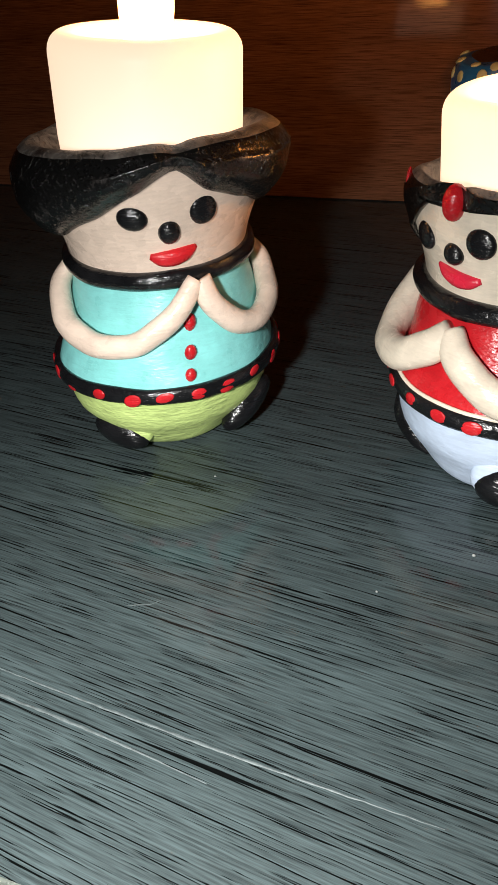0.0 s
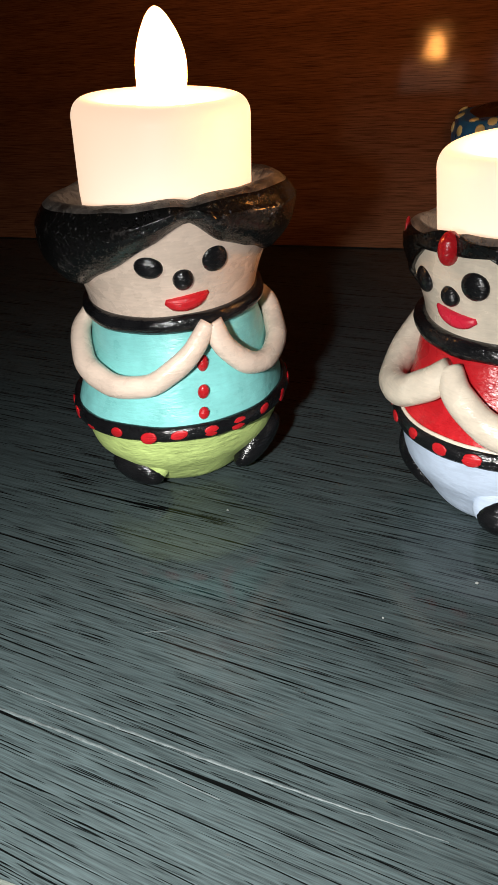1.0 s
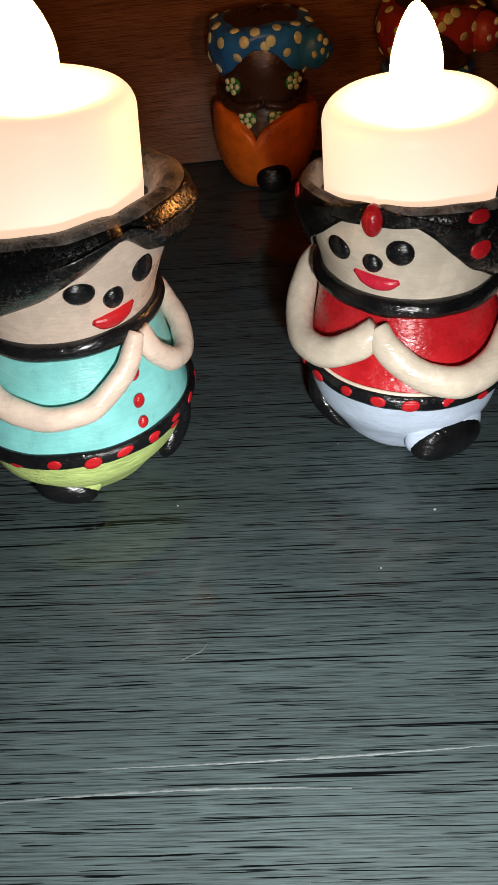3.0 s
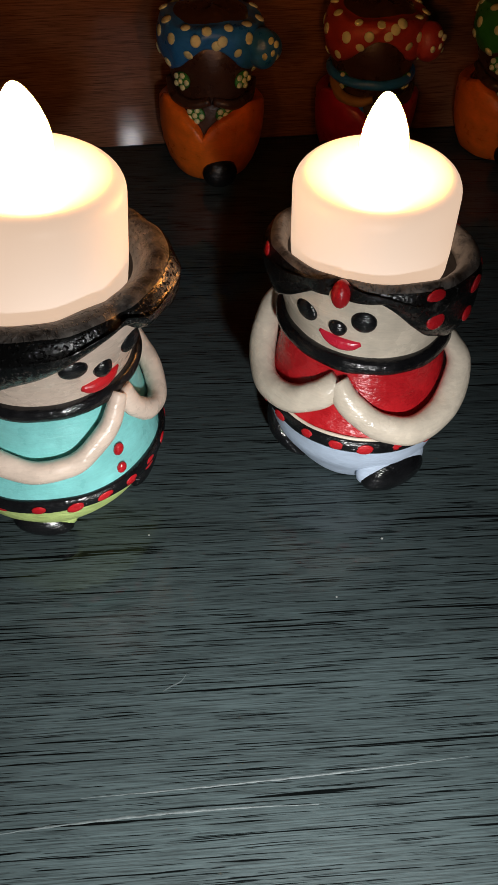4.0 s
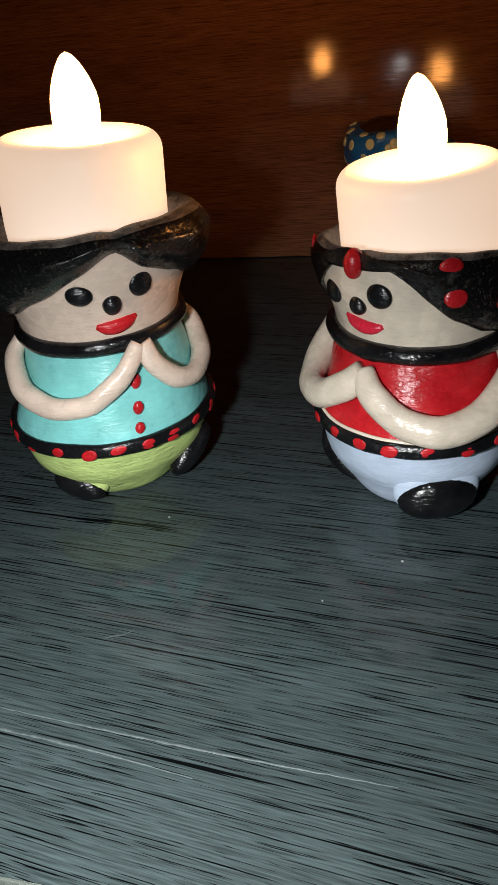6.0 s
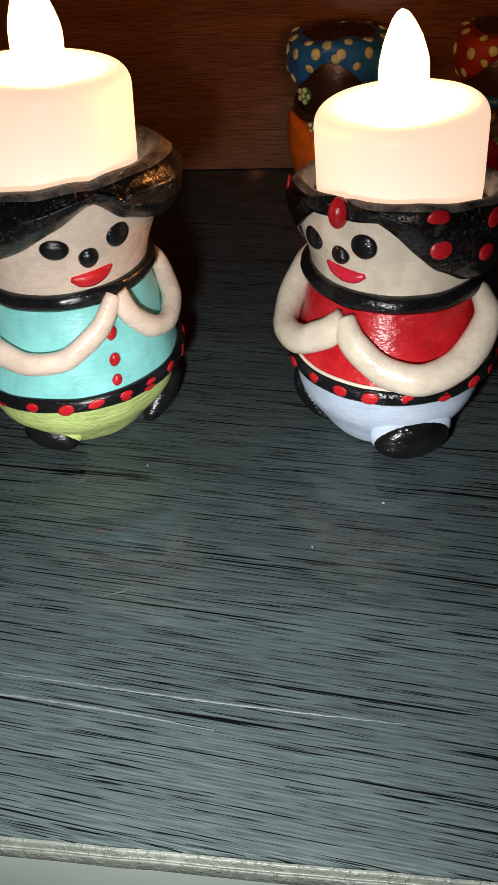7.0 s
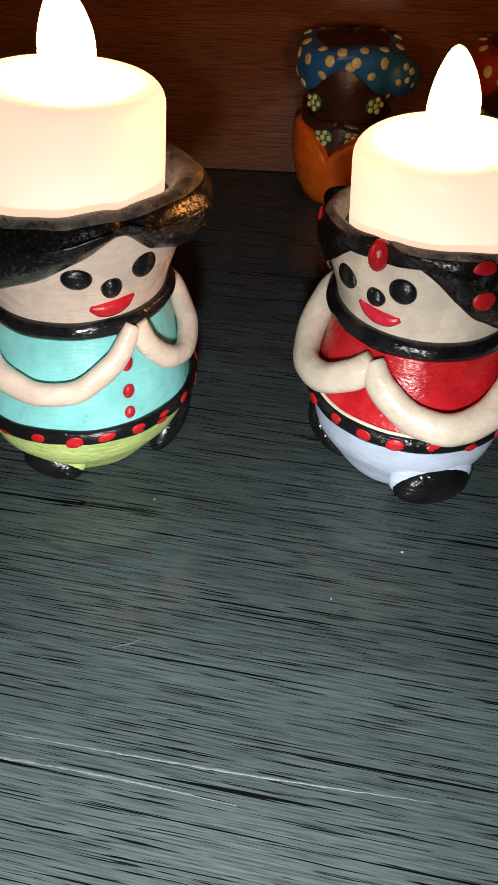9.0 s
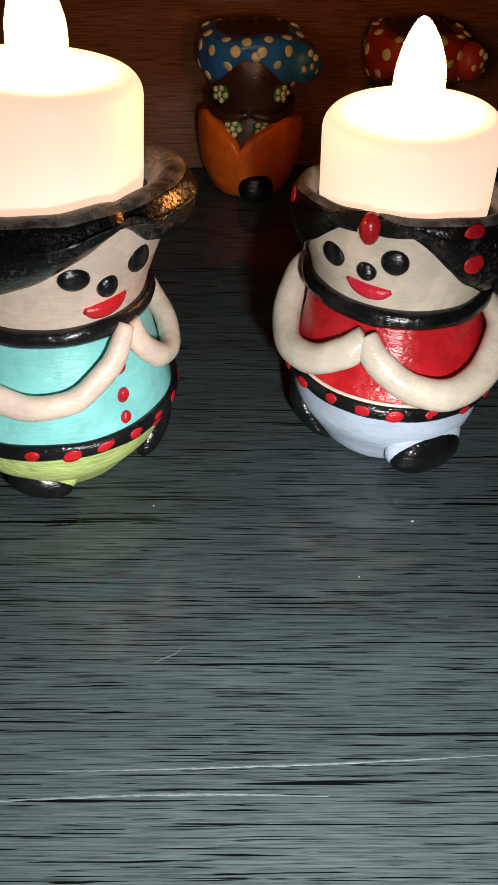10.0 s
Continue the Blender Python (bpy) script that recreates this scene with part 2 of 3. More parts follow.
def box(bm, x0, x1, y0, y1, z0, z1, bevel=0.0):
    made = bmesh.ops.create_cube(bm, size=1.0, matrix=Matrix.Translation(((x0 + x1) / 2, (y0 + y1) / 2, (z0 + z1) / 2)) @ Matrix.Diagonal((x1 - x0, y1 - y0, z1 - z0, 1)))
    if bevel:
        edges = list({e for v in made["verts"] for e in v.link_edges})
        bmesh.ops.bevel(bm, geom=edges, offset=bevel, segments=3, affect="EDGES", profile=0.6)
    return bm


def between(x, table):
    """Linear look-up in ((x, y), ...)."""
    return float(np.interp(x, [a for a, _ in table], [b for _, b in table]))


# ---- the room and the sideboard ----
def slab(name, u0, u1, n0, n1, z0, z1, material, label, category):
    ob = finish(name, box(bmesh.new(), u0, u1, n0, n1, z0, z1), [material], None, False)
    ob.matrix_world = place(0, 0)
    return tagged(ob, label, category, kind="structure")


LEFT, RIGHT, NEAR, FLOOR, CEILING = -1.6, 1.9, -2.2, -0.78, 1.75
slab("floor", LEFT, RIGHT, NEAR, BACK + 0.3, FLOOR - 0.1, FLOOR, FLOORING, "plain stone floor in the dark", "floor")
slab("ceiling", LEFT, RIGHT, NEAR, BACK + 0.3, CEILING, CEILING + 0.1, PLASTER, "plain plaster ceiling in the dark", "ceiling")
back_wall = slab("wall_back", LEFT, RIGHT, 0.0, 0.06, 0.0005, CEILING + 0.1, WALL_WOOD, "glossy dark brown wood panel with level grain", "wall")
back_wall.matrix_world = place(0, BACK) @ pose(0, 0, 0, -4.8, 0, 0.3)  # the panel leans back a little
slab("wall_below", LEFT, RIGHT, BACK + 0.0305, BACK + 0.09, FLOOR, -0.001, PLASTER, "plain plaster wall behind the sideboard", "wall")
slab("wall_near", LEFT, RIGHT, NEAR - 0.1, NEAR, FLOOR, CEILING, PLASTER, "plain plaster wall in the dark", "wall")
slab("wall_left", LEFT - 0.1, LEFT, NEAR, BACK, FLOOR, CEILING, PLASTER, "plain plaster wall in the dark", "wall")
slab("wall_right", RIGHT, RIGHT + 0.1, NEAR, BACK, FLOOR, CEILING, PLASTER, "plain plaster wall in the dark", "wall")


def sideboard():
    thing = new("sideboard")
    thing.matrix_world = place(0, 0, FLOOR)
    up = -FLOOR
    x0, x1 = -0.55, 0.95
    part("top", box(bmesh.new(), x0, x1, FRONT, BACK + 0.03, up - 0.028, up, 0.0006), TABLE_WOOD, thing, "charcoal open-grained wood laminate, glossy")
    bm = bmesh.new()
    # rounded strip with a shallow groove, running along the front edge
    line = smoothed([(FRONT - 0.0002, up - 0.0048), (FRONT - 0.0014, up - 0.0044), (FRONT - 0.0017, up - 0.0028), (FRONT - 0.0015, up - 0.0011), (FRONT - 0.0010, up - 0.0015),
                     (FRONT - 0.0006, up - 0.0004), (FRONT - 0.0001, up - 0.0003)], 4)
    cols = 300
    rows = [[Vector((x0 + (x1 - x0) * i / cols, n + 0.0002 * noise.noise(Vector((i * 0.6, 3.0 * n, 1))), z + 0.00018 * noise.noise(Vector((i * 0.8, 700 * n, 9))))) for i in range(cols + 1)] for n, z in line]
    grid(bm, rows, 0, False)
    part("edge_strip", bm, EDGE_BAND, thing, "worn pale edge strip", True)
    part("front_panel", box(bmesh.new(), x0, x1, FRONT - 0.0011, FRONT - 0.0001, 0.06, up - 0.0050, 0.0003), FASCIA, thing, "pale grey-green front board")
    # two long pale grain lines near the front edge
    for line, wide in (([(-0.0620, 0.1120), (-0.0480, 0.1116), (-0.0300, 0.1105), (-0.0140, 0.1090), (0.0020, 0.1069)], 0.00030),
                       ([(-0.0420, 0.1156), (-0.0280, 0.1144), (-0.0120, 0.1132), (0.0040, 0.1121), (0.0200, 0.1112), (0.0340, 0.1105)], 0.00026)):
        bm = bmesh.new()
        pts = smoothed(line, 14)
        rows = []
        for side, lift in ((-1, 0.0), (-0.4, 0.00008), (0.4, 0.00008), (1, 0.0)):
            rows.append([Vector((u, n + side * wide * (0.25 + 0.75 * math.sin(math.pi * i / (len(pts) - 1))) * (0.75 + 0.5 * noise.noise(Vector((i * 0.9, wide * 9000, 0)))) + 0.00012 * noise.noise(Vector((i * 0.5, 4, 2))), up + 0.00002 + lift)) for i, (u, n) in enumerate(pts)])
        grid(bm, rows, 0, False)
        part("grain_line", bm, PALE_GRAIN, thing, "pale raised grain line", True)
    bm = bmesh.new()
    mark = smoothed([(-0.0246, 0.1338), (-0.0226, 0.1347), (-0.0206, 0.1354), (-0.0191, 0.1371)], 6)
    rows = [[Vector((u, n + side * 0.00016 * math.sin(0.3 + 2.6 * i / (len(mark) - 1)), up + 0.00003 + lift)) for i, (u, n) in enumerate(mark)] for side, lift in ((-1, 0.0), (0, 0.00005), (1, 0.0))]
    grid(bm, rows, 0, False)
    part("scratch", bm, PALE_GRAIN, thing, "short pale scratch", True)
    for side in (x0, x1 - 0.018):
        part("side_panel", box(bmesh.new(), side, side + 0.018, FRONT + 0.018, BACK - 0.001, 0.0, up - 0.029), TABLE_WOOD, thing)
    part("plinth", box(bmesh.new(), x0 + 0.02, x1 - 0.02, FRONT + 0.03, FRONT + 0.045, 0.0, 0.058), TABLE_WOOD, thing)
    return tagged(thing, "dark charcoal wood sideboard with glossy grained top", "sideboard")


sideboard()


# ---- the seated candle dolls ----
def doll(name, label, spot, turn, o):
    """One clay doll with a bowl of hair for a candle; o holds its sizes and paints."""
    bm = bmesh.new()
    slots = [o["trousers"], o["shirt"], o["skin"], HAIR, RIM, BLACK, o["dots"], HOLLOW_CLAY, o["lips"]]
    TROUSERS, SHIRT, FACE, HAIRS, EDGE, INK, DOTS, DARK, LIPS = range(9)
    belt_z, belt_r, neck_z, neck_r = o["belt_z"], o["belt_r"], o["neck_z"], o["neck_r"]
    top, wide, flat = o["top"], o["wide"], o["front"]

    # body: trousers, shirt and face are bands of one turned form
    k = belt_z
    f = belt_r / 0.0239
    low = smoothed([(0.0005, 0.0), (0.0105 * f, 0.0), (0.0135 * f, 0.0008), (0.0165 * f, 0.22 * k), (0.0205 * f, 0.52 * k), (belt_r - 0.0016, 0.88 * k), (belt_r - 0.0008, k)], 4)
    mid_h = neck_z - k
    mid = smoothed([(belt_r - 0.0008, k), (belt_r - 0.0012, k + 0.10 * mid_h), (belt_r - 0.0030, k + 0.32 * mid_h), ((belt_r + neck_r) / 2 - 0.0012, k + 0.55 * mid_h), (neck_r + 0.0004, k + 0.82 * mid_h), (neck_r - 0.0004, neck_z)], 4)
    head_line = o["head"]
    head = smoothed(head_line, 4)
    lathe(bm, low, TROUSERS, uneven=0.0007)
    lathe(bm, mid, SHIRT, uneven=0.0007)
    cover = lambda a: top - o["sag"] * (0.5 - 0.5 * math.cos(radians(a - o["crest"]))) ** 0.7 - 0.0022
    rows = [[wobble(around(4.5 * j, r, min(z, cover(4.5 * j))), 90, 0.0003) for j in range(80)] for r, z in head]
    grid(bm, rows, FACE)

    def body_r(z):
        return between(z, [(q[1], q[0]) for q in list(low) + list(mid)[1:] + list(head)[1:]])

    # hair: a thick bowl whose lower edge parts over the face
    n = 120

    def hair_line(s):
        zb = between(s, o["fringe"])
        h = top - zb
        cut = math.exp(-((s - o["parting"]) / 5.0) ** 2)
        big = flat + (wide - flat) * math.sin(radians(s)) ** 2 - 0.0016 * cut
        r0 = body_r(zb)
        ridge = top + 0.0005 * noise.noise(Vector((math.cos(radians(s)) * 2, math.sin(radians(s)) * 2, 5))) - 0.0007 * cut - o["sag"] * (0.5 - 0.5 * math.cos(radians(s - o["crest"]))) ** 0.7
        big -= 0.2 * o["sag"] * (0.5 - 0.5 * math.cos(radians(s - o["crest"]))) ** 0.7
        w = big - 0.0187
        return smoothed([(r0 - 0.0015, zb + 0.0005), (r0 + 0.0009, zb - 0.0003), (r0 + 0.55 * (big - r0), zb + 0.10 * h), (r0 + 0.92 * (big - r0), zb + 0.34 * h), (big, zb + 0.60 * h), (big - 0.05 * w, ridge - 0.0034),
                         (big - 0.24 * w, ridge - 0.0010), (big - 0.50 * w, ridge), (big - 0.76 * w, ridge - 0.0010), (0.0188, ridge - 0.0040), (0.0186, o["floor"]), (0.0004, o["floor"])], 3)

    def hair_r(s, z):
        return between(z, [(q[1], q[0]) for q in hair_line(s)[4:19]])

    rows = []
    for j in range(n):
        a = -180 + 360 * j / n
        rows.append([wobble(around(a, r, z), 140, 0.0006 if r > 0.0185 else 0.0) for r, z in hair_line(a)])
    bands = len(rows[0])
    turned = [[rows[j][i] for j in range(n)] for i in range(bands)]
    grid(bm, turned, [HAIRS if i < 18 else EDGE if i < 29 else DARK for i in range(bands - 1)])

    # collar and belt, with dabs of paint on the belt
    ring(bm, neck_r + 0.0006, neck_z, o["collar"], INK, drop=lambda a: -0.0006 * math.cos(radians(a)))
    ring(bm, belt_r - 0.0006, belt_z, 0.0016, INK, wide=0.75)
    if o["hem"]:
        ring(bm, belt_r - 0.0007, belt_z + 0.0018, 0.0004, FACE)
    count = o["belt_dots"]
    for i in range(count):
        a = 360 * (i + 0.35 + 0.12 * math.sin(5.1 * i)) / count
        zz = belt_z + 0.0003 * math.sin(3.7 * i)
        ball(bm, around(a, belt_r + 0.0004, zz), around(a, 1, 0), 0.0038 + 0.0005 * math.sin(1.9 * i), 0.0026 + 0.0004 * math.sin(2.3 * i), 0.00028, DOTS, 16 * math.sin(7 * i), 12, 6)

    # arms that meet before the chest
    for s in (-1, 1):
        arm = o["arm"]
        line = [around(s * a + o["hold"] * q ** 2 / 36, r + (o["elbow"] if s > 0 and 1 <= q <= 3 else 0), z) for q, (a, r, z) in enumerate(o["arm_line"])]
        tube(bm, line, [arm * q for q in (0.75, 1.0, 1.08, 1.0, 0.95, 0.92, 0.80)], FACE, 18, 9, 0.85, 0.0003)

    # shoes
    for a, r, z, w, h, d, lean in o["toes"]:
        ball(bm, around(a, r, z), around(a, 1, -0.45), w, h, d, INK, lean, 24, 14)
        if abs(lean) < 20:  # the trouser leg bulges over a shoe that lies flat
            ball(bm, around(a, r - 0.0010, z + 0.0016), around(a, 1, -0.25), 1.10 * w, 1.18 * h, 0.85 * d, TROUSERS, lean, 24, 14)
    for line, radii in o["feet"]:
        tube(bm, [around(*q) for q in line], radii, INK, 14, 6, 0.8, 0.0004)

    # face
    for a, z, w, h, lean in o["eyes"]:
        ball(bm, around(a, body_r(z) + 0.0001, z), around(a, 1, -0.12), w, h, 0.0011, INK, lean, 20, 10)
    a, z, w, h = o["nose"]
    ball(bm, around(a, body_r(z) + 0.0001, z), around(a, 1, -0.1), w, h, 0.0016, INK, 0, 18, 10)
    a0, z0, span, sag, thick, lean = o["mouth"]
    line = [around(a0 + span * q, body_r(z0) + 0.0004, z0 + sag * (abs(q) ** 2.2) + lean * q) for q in (-1, -0.6, -0.25, 0, 0.25, 0.6, 1)]
    tube(bm, line, [thick * q for q in (0.35, 0.85, 1.0, 1.04, 1.0, 0.85, 0.35)], LIPS, 10, 4, 0.7)

    for a, z, w, h, d in o["dabs"]:
        r = body_r(z) if z < neck_z else hair_r(a, z)
        ball(bm, around(a, r, z), around(a, 1, 0), w, h, d, DOTS, 8 * math.sin(a + z * 4000), 14, 8)
    for a, r, z, w, h, d in o["bindi"]:
        ball(bm, around(a, r, z), around(a, 1, 0.1), w, h, d, DOTS, 4, 18, 12)
    # the belly sits further forward than the bowl
    to_world, to_local = Matrix.Rotation(radians(turn), 3, "Z"), Matrix.Rotation(radians(-turn), 3, "Z")
    lean_x, lean_y, stretch, slant = o["lean"]
    for v in bm.verts:
        w, z = to_world @ v.co, v.co.z
        w.y -= o["belly"] * max(0.0, 1 - z / 0.055)
        w.x += lean_x * (z - 0.029)
        w.y += lean_y * (z - 0.029)
        w.z = z * (stretch - slant * w.x / 0.055)
        v.co = to_local @ w
    ob = finish(name, bm, slots)
    ob.matrix_world = pose(*spot, 0, 0, 0, turn)
    return tagged(ob, label, "candle holder", "doll candle holders on the sideboard")


ARMS_TEAL = [(98, 0.0186, 0.0408), (90, 0.0214, 0.0366), (70, 0.0230, 0.0320), (47, 0.0238, 0.0297), (28, 0.0236, 0.0306), (11, 0.0224, 0.0354), (1.2, 0.0205, 0.0411)]
teal_doll = doll("clay_doll", "painted clay doll in turquoise shirt, lime trousers and black hair bowl", (0.0203, 0.1979), 16.0, dict(
    trousers=LIME, shirt=TEAL, skin=SKIN, dots=RED, lips=RED, belly=0.0, hem=False, sag=0.0034, crest=0.0, elbow=0.0, lean=(0.055, -0.046, 1.022, 0.0),
    belt_z=0.0190, belt_r=0.0253, neck_z=0.0422, neck_r=0.0182, top=0.0676, wide=0.0278, front=0.0284, floor=0.0600, parting=3.0, collar=0.0016,
    head=[(0.0180, 0.0410), (0.0185, 0.0435), (0.0193, 0.0466), (0.0206, 0.0505), (0.0222, 0.0550), (0.0234, 0.0600), (0.0234, 0.0654)],
    fringe=[(-180, 0.0500), (-100, 0.0490), (-62, 0.0500), (-38, 0.0545), (-18, 0.0590), (-3, 0.0622), (2, 0.0632), (7, 0.0622), (16, 0.0592), (32, 0.0560), (60, 0.0525), (100, 0.0505), (180, 0.0500)],
    belt_dots=22, arm=0.0026, arm_line=ARMS_TEAL, hold=13.0, toes=[(-46, 0.0186, 0.0054, 0.0140, 0.0076, 0.0032, -14), (47, 0.0206, 0.0078, 0.0160, 0.0068, 0.0034, 34)], feet=[],
    eyes=[(-18, 0.0548, 0.0058, 0.0046, -14), (15.7, 0.0549, 0.0054, 0.0056, 18)], nose=(-1, 0.0516, 0.0042, 0.0048),
    mouth=(1.0, 0.0461, 13.0, 0.0011, 0.0016, 0.0005),
    dabs=[(7, 0.0326, 0.0026, 0.0038, 0.0011), (5, 0.0269, 0.0026, 0.0034, 0.0009), (3.5, 0.0226, 0.0024, 0.0030, 0.0009), (-82, 0.0300, 0.0018, 0.0022, 0.0007), (-78, 0.0268, 0.0020, 0.0026, 0.0007)], bindi=[]))

ARMS_RED = [(98, 0.0200, 0.0392), (87, 0.0230, 0.0346), (68, 0.0242, 0.0286), (48, 0.0248, 0.0262), (29, 0.0245, 0.0270), (10, 0.0229, 0.0312), (-0.5, 0.0210, 0.0352)]
red_doll = doll("clay_doll", "painted clay doll in red shirt, lilac trousers and red-dotted black hair", (0.0934, 0.1850), -52.0, dict(
    trousers=LILAC, shirt=RED, skin=SKIN_PALE, dots=RED, lips=ROSE, belly=0.0085, hem=True, sag=0.0046, crest=40.0, elbow=0.0012, lean=(0.050, 0.0, 0.952, 0.045),
    belt_z=0.0205, belt_r=0.0243, neck_z=0.0403, neck_r=0.0188, top=0.0628, wide=0.0253, front=0.0244, floor=0.0535, parting=-2.0, collar=0.0018,
    head=[(0.0186, 0.0395), (0.0190, 0.0420), (0.0197, 0.0450), (0.0212, 0.0495), (0.0222, 0.0530), (0.0229, 0.0580), (0.0226, 0.0606)],
    fringe=[(-180, 0.0430), (-100, 0.0430), (-60, 0.0452), (-40, 0.0505), (-20, 0.0560), (-8, 0.0602), (8, 0.0606), (18, 0.0602), (25, 0.0582), (38, 0.0535), (54, 0.0488), (72, 0.0447), (90, 0.0428), (180, 0.0430)],
    belt_dots=20, arm=0.0035, arm_line=ARMS_RED, hold=3.0, feet=[([(-36, 0.0148, 0.0016), (-45, 0.0178, 0.0044), (-54, 0.0202, 0.0088), (-62, 0.0218, 0.0138)], (0.0008, 0.0026, 0.0034, 0.0012))], toes=[(50, 0.0186, 0.0062, 0.0176, 0.0126, 0.0042, 2)],
    eyes=[(-20, 0.0510, 0.0056, 0.0052, -4), (14.5, 0.0530, 0.0056, 0.0056, 8)], nose=(0, 0.0498, 0.0042, 0.0042),
    mouth=(0.5, 0.0450, 13.5, 0.0011, 0.0015, -0.0004),
    dabs=[(48.5, 0.0603, 0.0048, 0.0040, 0.00055), (51.5, 0.0540, 0.0048, 0.0042, 0.00055), (80, 0.0585, 0.0046, 0.0046, 0.00055), (77, 0.0515, 0.0044, 0.0036, 0.00055), (-58, 0.0568, 0.0034, 0.0048, 0.0005),
          (110, 0.0550, 0.0044, 0.0044, 0.00055), (-98, 0.0540, 0.0044, 0.0044, 0.00055), (140, 0.0560, 0.0044, 0.0044, 0.00055), (-140, 0.0550, 0.0044, 0.0044, 0.00055)],
    bindi=[(0.5, 0.0232, 0.0592, 0.0042, 0.0066, 0.0022)]))


# ---- the lit candles in the bowls ----
def tealight(spot, base, lean, tall, tilt, r, h):
    thing = new("led_tealight")
    thing.matrix_world = pose(*spot, base, 0, tilt, 0)
    bm = bmesh.new()
    line = [(0.0005, 0.0), (r - 0.0008, 0.0), (r - 0.0002, 0.0005), (r - 0.0002, 0.0010)] + [(r, 0.004), (r, h - 0.0036)] + \
           [(r - 0.0030 * (1 - math.cos(q)), h - 0.0036 + 0.0036 * math.sin(q)) for q in (0.2, 0.4, 0.6, 0.8, 1.0, 1.2, 1.4, 1.55)] + \
           [(r - 0.0042, h - 0.0002), (r - 0.0062, h - 0.0009), (r - 0.0090, h - 0.0020), (0.0062, h - 0.0028), (0.0005, h - 0.0028)]
    lathe(bm, line, 0, 72)
    cup = part("cup", bm, CUP, thing, "white plastic cup glowing from within", True)
    bm = bmesh.new()
    shape = smoothed([(0.0046, -0.0030), (0.0050, 0.0), (0.0053, 0.004), (0.0051, 0.008), (0.0040, 0.0120), (0.0025, 0.0152), (0.0012, 0.0170), (0.0002, 0.0176)], 4)
    rows = [[around(360 * j / 32, 0.94 * rr, h + z * tall) + Vector((0.0004 + lean * (max(0, z) / 0.0176) ** 2 - 0.6 * lean * math.sin(max(0, z) / 0.0176 * 3.1), 0, 0)) for j in range(32)] for rr, z in shape]
    grid(bm, rows)
    part("flame", bm, FLAME, thing, "lit warm-white flame-shaped plastic tip", True)
    return tagged(thing, "white plastic LED tealight, lit, set in a doll's hair bowl", "tealight", "tealights in the doll bowls")


tealight((0.0224, 0.1966), 0.0621, -0.0004, 0.86, 4.0, 0.0178, 0.0215)
tealight((0.0956, 0.1868), 0.0508, -0.0004, 0.95, -3.0, 0.0179, 0.0210)


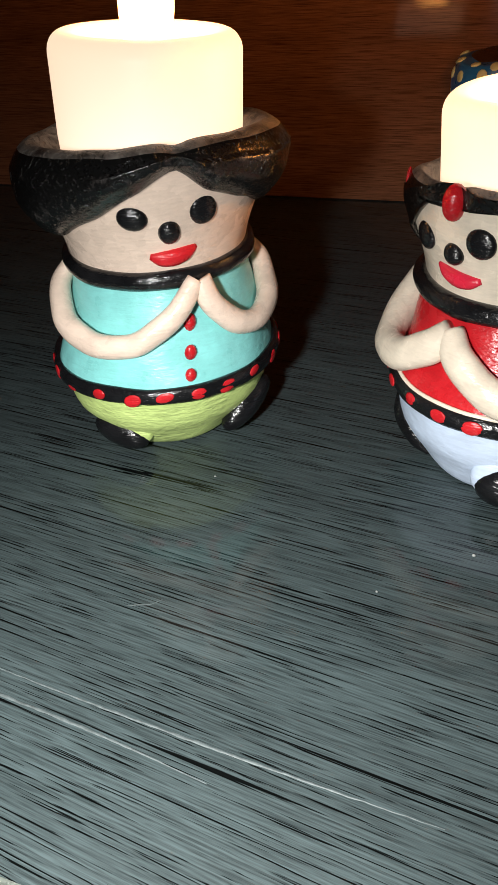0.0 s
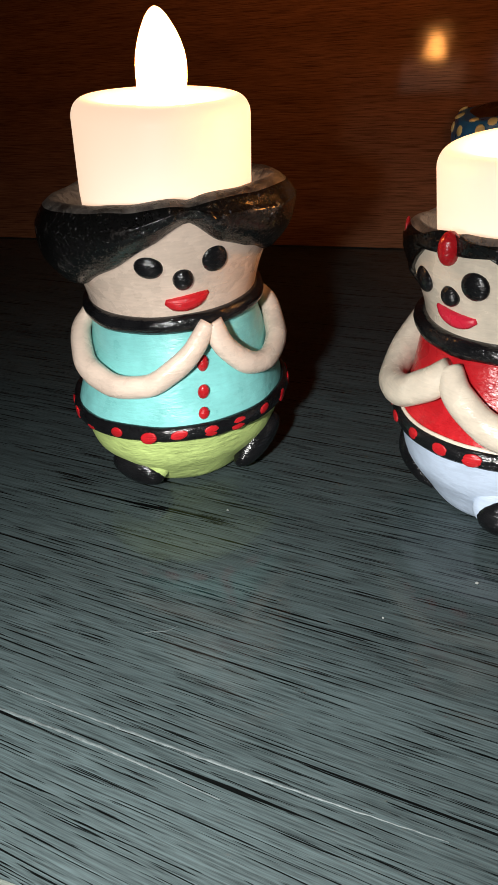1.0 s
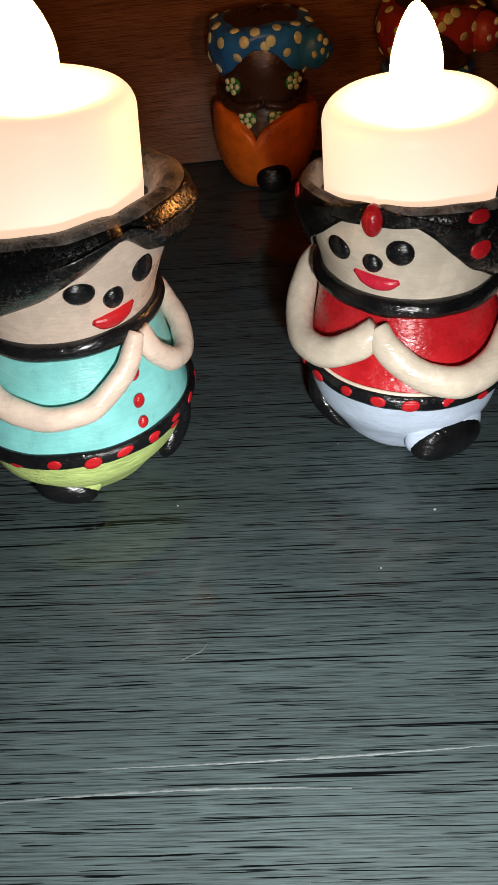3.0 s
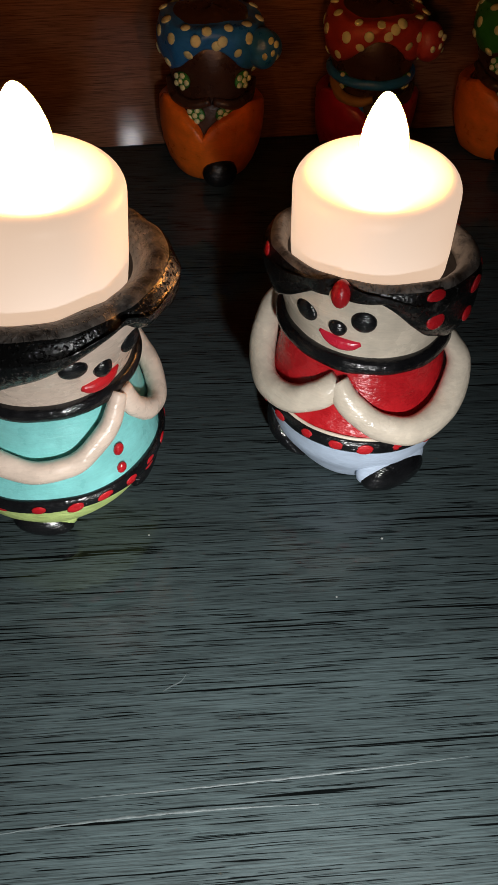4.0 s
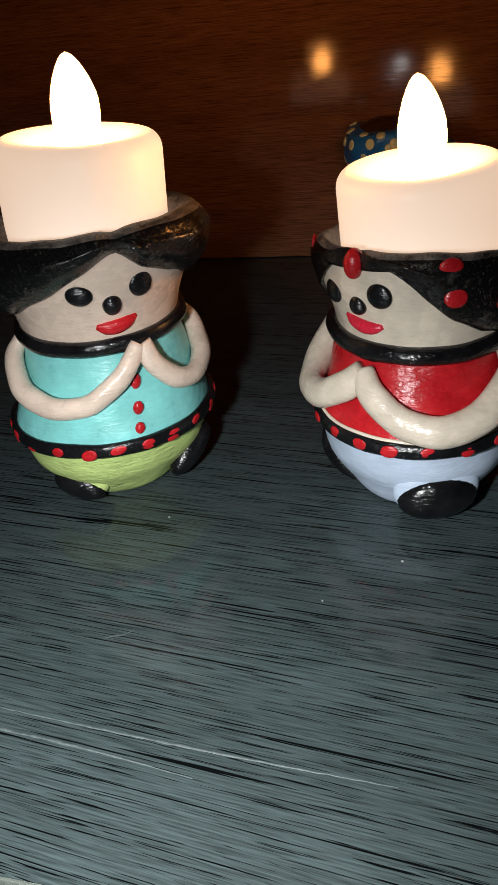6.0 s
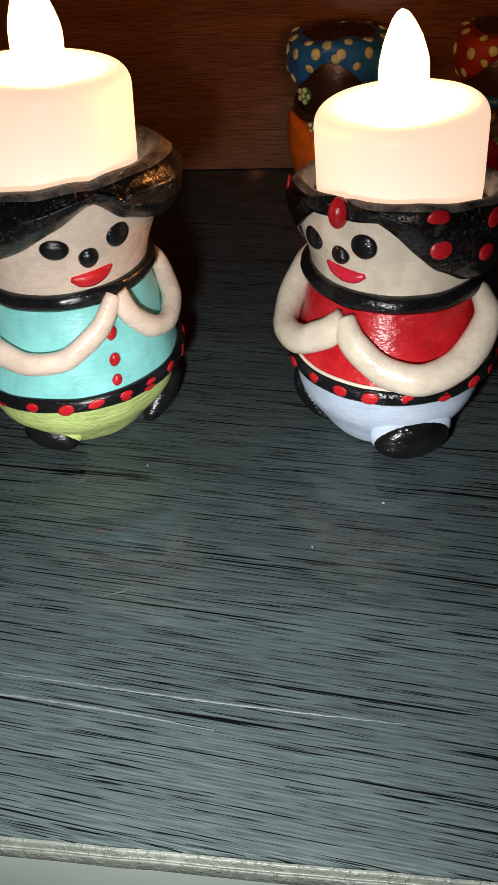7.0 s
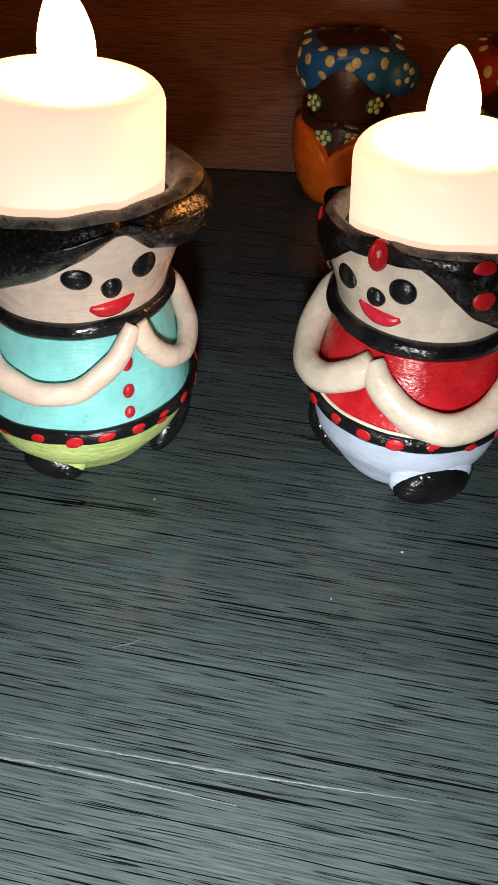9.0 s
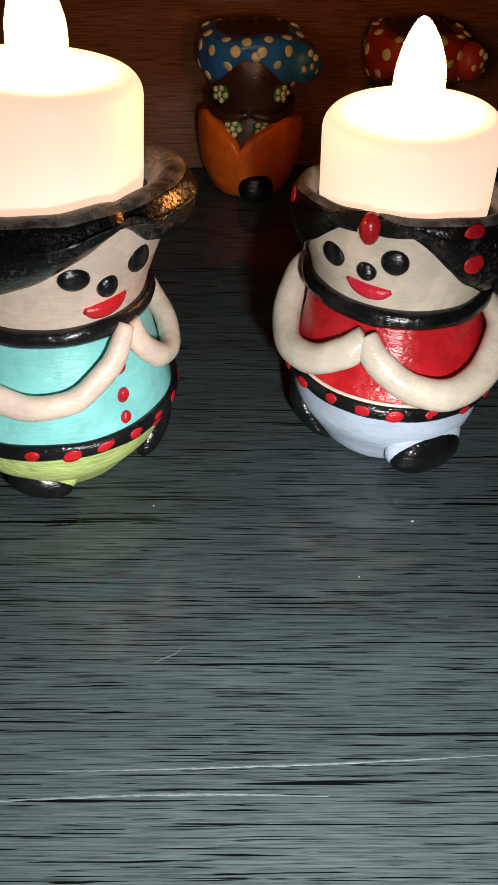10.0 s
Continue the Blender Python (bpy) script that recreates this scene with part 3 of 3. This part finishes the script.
# ---- the dark turbaned dolls by the wall ----
def turban_doll(name, label, u, n, turn, o):
    bm = bmesh.new()
    slots = [BROWN, o["skirt"], o["scarf"], BUTTER, BLACK, GREEN, o["shirt"], TAN, HOLLOW_CLAY]
    SKIN_, SKIRT, SCARF, SPOT, INK, LEAF, SHIRT, GOLD, DARK = range(9)
    rnd = random.Random(o["seed"])
    body = smoothed([(0.0005, 0.0), (0.0120, 0.0), (0.0150, 0.004), (0.0172, 0.012), (0.0172, 0.020), (0.0160, 0.027), (0.0150, 0.032), (0.0158, 0.038), (0.0166, 0.044), (0.0160, 0.050), (0.0140, 0.053), (0.0120, 0.052), (0.0110, 0.047), (0.0005, 0.046)], 4)
    lathe(bm, body, [SKIN_ if i < 42 else DARK for i in range(len(body) - 1)], 56, 0.0004)

    def body_r(z):
        return between(z, [(q[1], q[0]) for q in body[: 9 * 4]])

    # skirt of two wide petals that part over the feet
    count = 72
    rows = [[] for _ in range(9)]
    for j in range(count):
        a = -180 + 360 * j / count
        edge = between(abs(a + o["open"]), [(0, 0.0200), (6, 0.0232), (22, 0.0272), (58, 0.0310), (80, 0.0290), (100, 0.0275), (180, 0.0270), (200, 0.027)])
        for i, q in enumerate((0.0, 0.04, 0.2, 0.4, 0.6, 0.8, 0.95, 1.0, 0.98)):
            z = 0.0006 + q * edge
            r = body_r(z) + (0.0000, 0.0008, 0.0016, 0.0024, 0.0032, 0.0042, 0.0048, 0.0040, 0.0004)[i]
            rows[i].append(wobble(around(a, r, z), 110, 0.0004))
    grid(bm, rows, SKIRT)

    # knotted scarf: a thick rolled bowl whose lower edge arches over the face
    count = 84
    fringe = [(-180, 0.0440), (-100, 0.0410), (-62, 0.0408), (-42, 0.0438), (-20, 0.0488), (-6, 0.0512), (6, 0.0512), (20, 0.0488), (42, 0.0438), (62, 0.0408), (100, 0.0410), (180, 0.0440)]

    def scarf_line(a):
        zb = between(a, fringe)
        big = 0.0186 + 0.0014 * math.sin(radians(a)) ** 2 - 0.0012 * math.exp(-(a / 9.0) ** 2)
        up = 0.0572 + 0.0006 * math.sin(radians(3 * a + 30))
        return smoothed([(0.0140, zb + 0.0008), (0.0166, zb - 0.0002), (big - 0.0004, zb + 0.28 * (up - zb)), (big, zb + 0.60 * (up - zb)), (big - 0.0016, up - 0.0008), (big - 0.0040, up), (big - 0.0062, up + 0.0004), (0.0085, up + 0.0022), (0.0005, up + 0.0028)], 3)
    cols = [(a, scarf_line(a)) for a in (-180 + 360 * j / count for j in range(count))]
    rows = [[wobble(around(a, line[i][0], line[i][1]), 150, 0.0008) for a, line in cols] for i in range(len(cols[0][1]))]
    # inside the roll the scarf's unlit crown is shaded by dark brown paint
    grid(bm, rows, [SCARF if i < 18 else SKIN_ for i in range(len(rows) - 1)])
    for at, w, h in ((around(62, 0.0212, 0.0490), 0.0120, 0.0140), (around(84, 0.0215, 0.0470), 0.0095, 0.0110)):
        ball(bm, at, around(40, 1, 0), w, h, 0.0056, SCARF, 15, 20, 14)
    for i in range(36):
        a = 360 * (i // 3) / 12 - 180 + 10 * (i % 3) + 6 * rnd.random()
        line = scarf_line(a)
        q = (5, 9, 13)[i % 3] + rnd.choice((-1, 0, 0, 1))
        out = Vector((line[q + 1][1] - line[q - 1][1], 0, -(line[q + 1][0] - line[q - 1][0]))).normalized()
        size = 0.0033 + 0.0009 * rnd.random()
        ball(bm, around(a, line[q][0] + 0.0002, line[q][1]), around(a, out.x, out.z), size, size, 0.0006, SPOT, 0, 10, 6)
    for i in range(7):
        q = 2.4 * i
        at = around(62, 0.0212, 0.0490) + around(40, 0.0052 - 0.0006 * (i % 3), 0) + around(130, 0.0016 * math.sqrt(i) * math.cos(q), 0.0018 * math.sqrt(i) * math.sin(q))
        ball(bm, at, around(40, 1, 0.1), 0.0026, 0.0026, 0.0007, SPOT, 0, 8, 6)

    # face, beads and blossoms, folded arms, shoe
    ball(bm, around(-2, 0.0128, 0.0455), around(-2, 1, 0), 0.0200, 0.0130, 0.0032, SKIN_, 0, 24, 14)
    for a, z in o["blossoms"]:
        ball(bm, around(a, body_r(z) + 0.0004, z), around(a, 1, 0), 0.0078, 0.0060, 0.0012, LEAF, 10, 14, 8)
        for q in range(6):
            da, dz = (9.0 * math.cos(q * 1.257), 0.0021 * math.sin(q * 1.257)) if q else (0, 0)
            ball(bm, around(a + da, body_r(z) + 0.0014, z + dz), around(a, 1, 0), 0.0024, 0.0022, 0.0008, SPOT, 0, 8, 6)
    if o["bib"]:
        ring(bm, body_r(0.0355) + 0.0008, 0.0355, 0.0016, SHIRT)
        for s in (-1, 1):
            ball(bm, around(s * 32, body_r(0.0265) + 0.0004, 0.0265), around(s * 32, 1, 0), 0.0120, 0.0090, 0.0016, SHIRT, 20 * s, 18, 10)
        for s in (-1, 1):
            tube(bm, [around(s * a, r, z) for a, r, z in ((70, 0.0165, 0.034), (45, 0.0185, 0.0305), (20, 0.0190, 0.0300), (4, 0.0190, 0.0315))], [0.0018, 0.0020, 0.0018, 0.0012], GOLD if s < 0 else SKIN_, 10, 5)
    else:
        for s in (-1, 1):
            tube(bm, [around(s * a, r, z) for a, r, z in ((85, 0.0160, 0.0350), (55, 0.0170, 0.0322), (28, 0.0172, 0.0312), (2, 0.0168, 0.0330))], [0.0016, 0.0019, 0.0018, 0.0014], SKIN_, 10, 5)
    ball(bm, around(o["shoe"], 0.0180, 0.0062), around(o["shoe"], 1, 0.1), 0.0140, 0.0118, 0.0040, INK, 0, 20, 12)
    ob = finish(name, bm, slots)
    ob.matrix_world = place(u, n, 0, turn) @ Matrix.Diagonal((0.93, 0.93, 0.97, 1))
    return tagged(ob, label, "candle holder", "dark dolls by the wall")


def along(x, y):
    """World x, y as furniture u, n."""
    c, s = math.cos(radians(SKEW)), math.sin(radians(SKEW))
    return x * c + y * s, -x * s + y * c


turban_doll("clay_doll", "dark clay doll in blue dotted scarf and orange skirt", *along(0.1232, 0.3228), -8.0, dict(
    skirt=ORANGE, scarf=BLUE, shirt=GREEN, seed=3, open=10, bib=False, shoe=10, blossoms=[(-42, 0.0385), (44, 0.0390), (-22, 0.0275), (18, 0.0280)]))
turban_doll("clay_doll", "dark clay doll in brick-red dotted scarf and crimson skirt", *along(0.1800, 0.3045), -8.0, dict(
    skirt=CRIMSON, scarf=BRICK, shirt=BLUE, seed=5, open=-2, bib=True, shoe=-50, blossoms=[(-52, 0.0350), (50, 0.0350), (2, 0.0215)]))
turban_doll("clay_doll", "dark clay doll in green dotted scarf and orange skirt", *along(0.2350, 0.2870), -8.0, dict(
    skirt=ORANGE, scarf=GREEN, shirt=GREEN, seed=8, open=4, bib=False, shoe=6, blossoms=[(-42, 0.0385), (44, 0.0390), (-22, 0.0275), (18, 0.0280)]))


# ---- glints reflected in the top, put in as pale specks ----
def speck(x, y, size):
    bm = bmesh.new()
    rows = [[wobble(around(60 * j, r * size, z * size), 3000, 0.2 * size) for j in range(6)] for r, z in ((0.05, 0.05), (0.5, 0.1), (0.42, 0.45), (0.05, 0.6))]
    grid(bm, rows)
    ob = finish("glint_speck", bm, [GLINT])
    ob.matrix_world = pose(x, y, 0.0, 0, 0, 4000 * x)
    return tagged(ob, "tiny pale speck standing for a glint reflected in the sideboard top", "dust", "dust on the sideboard")


GLINT = plain("pale_glint", (0.30, 0.32, 0.31), 0.6, 900.0, 0.2)
for x, y, size in ((0.0805, 0.1455, 0.0007), (0.0620, 0.1370, 0.0005), (0.0310, 0.1720, 0.0005)):
    speck(x, y, size)
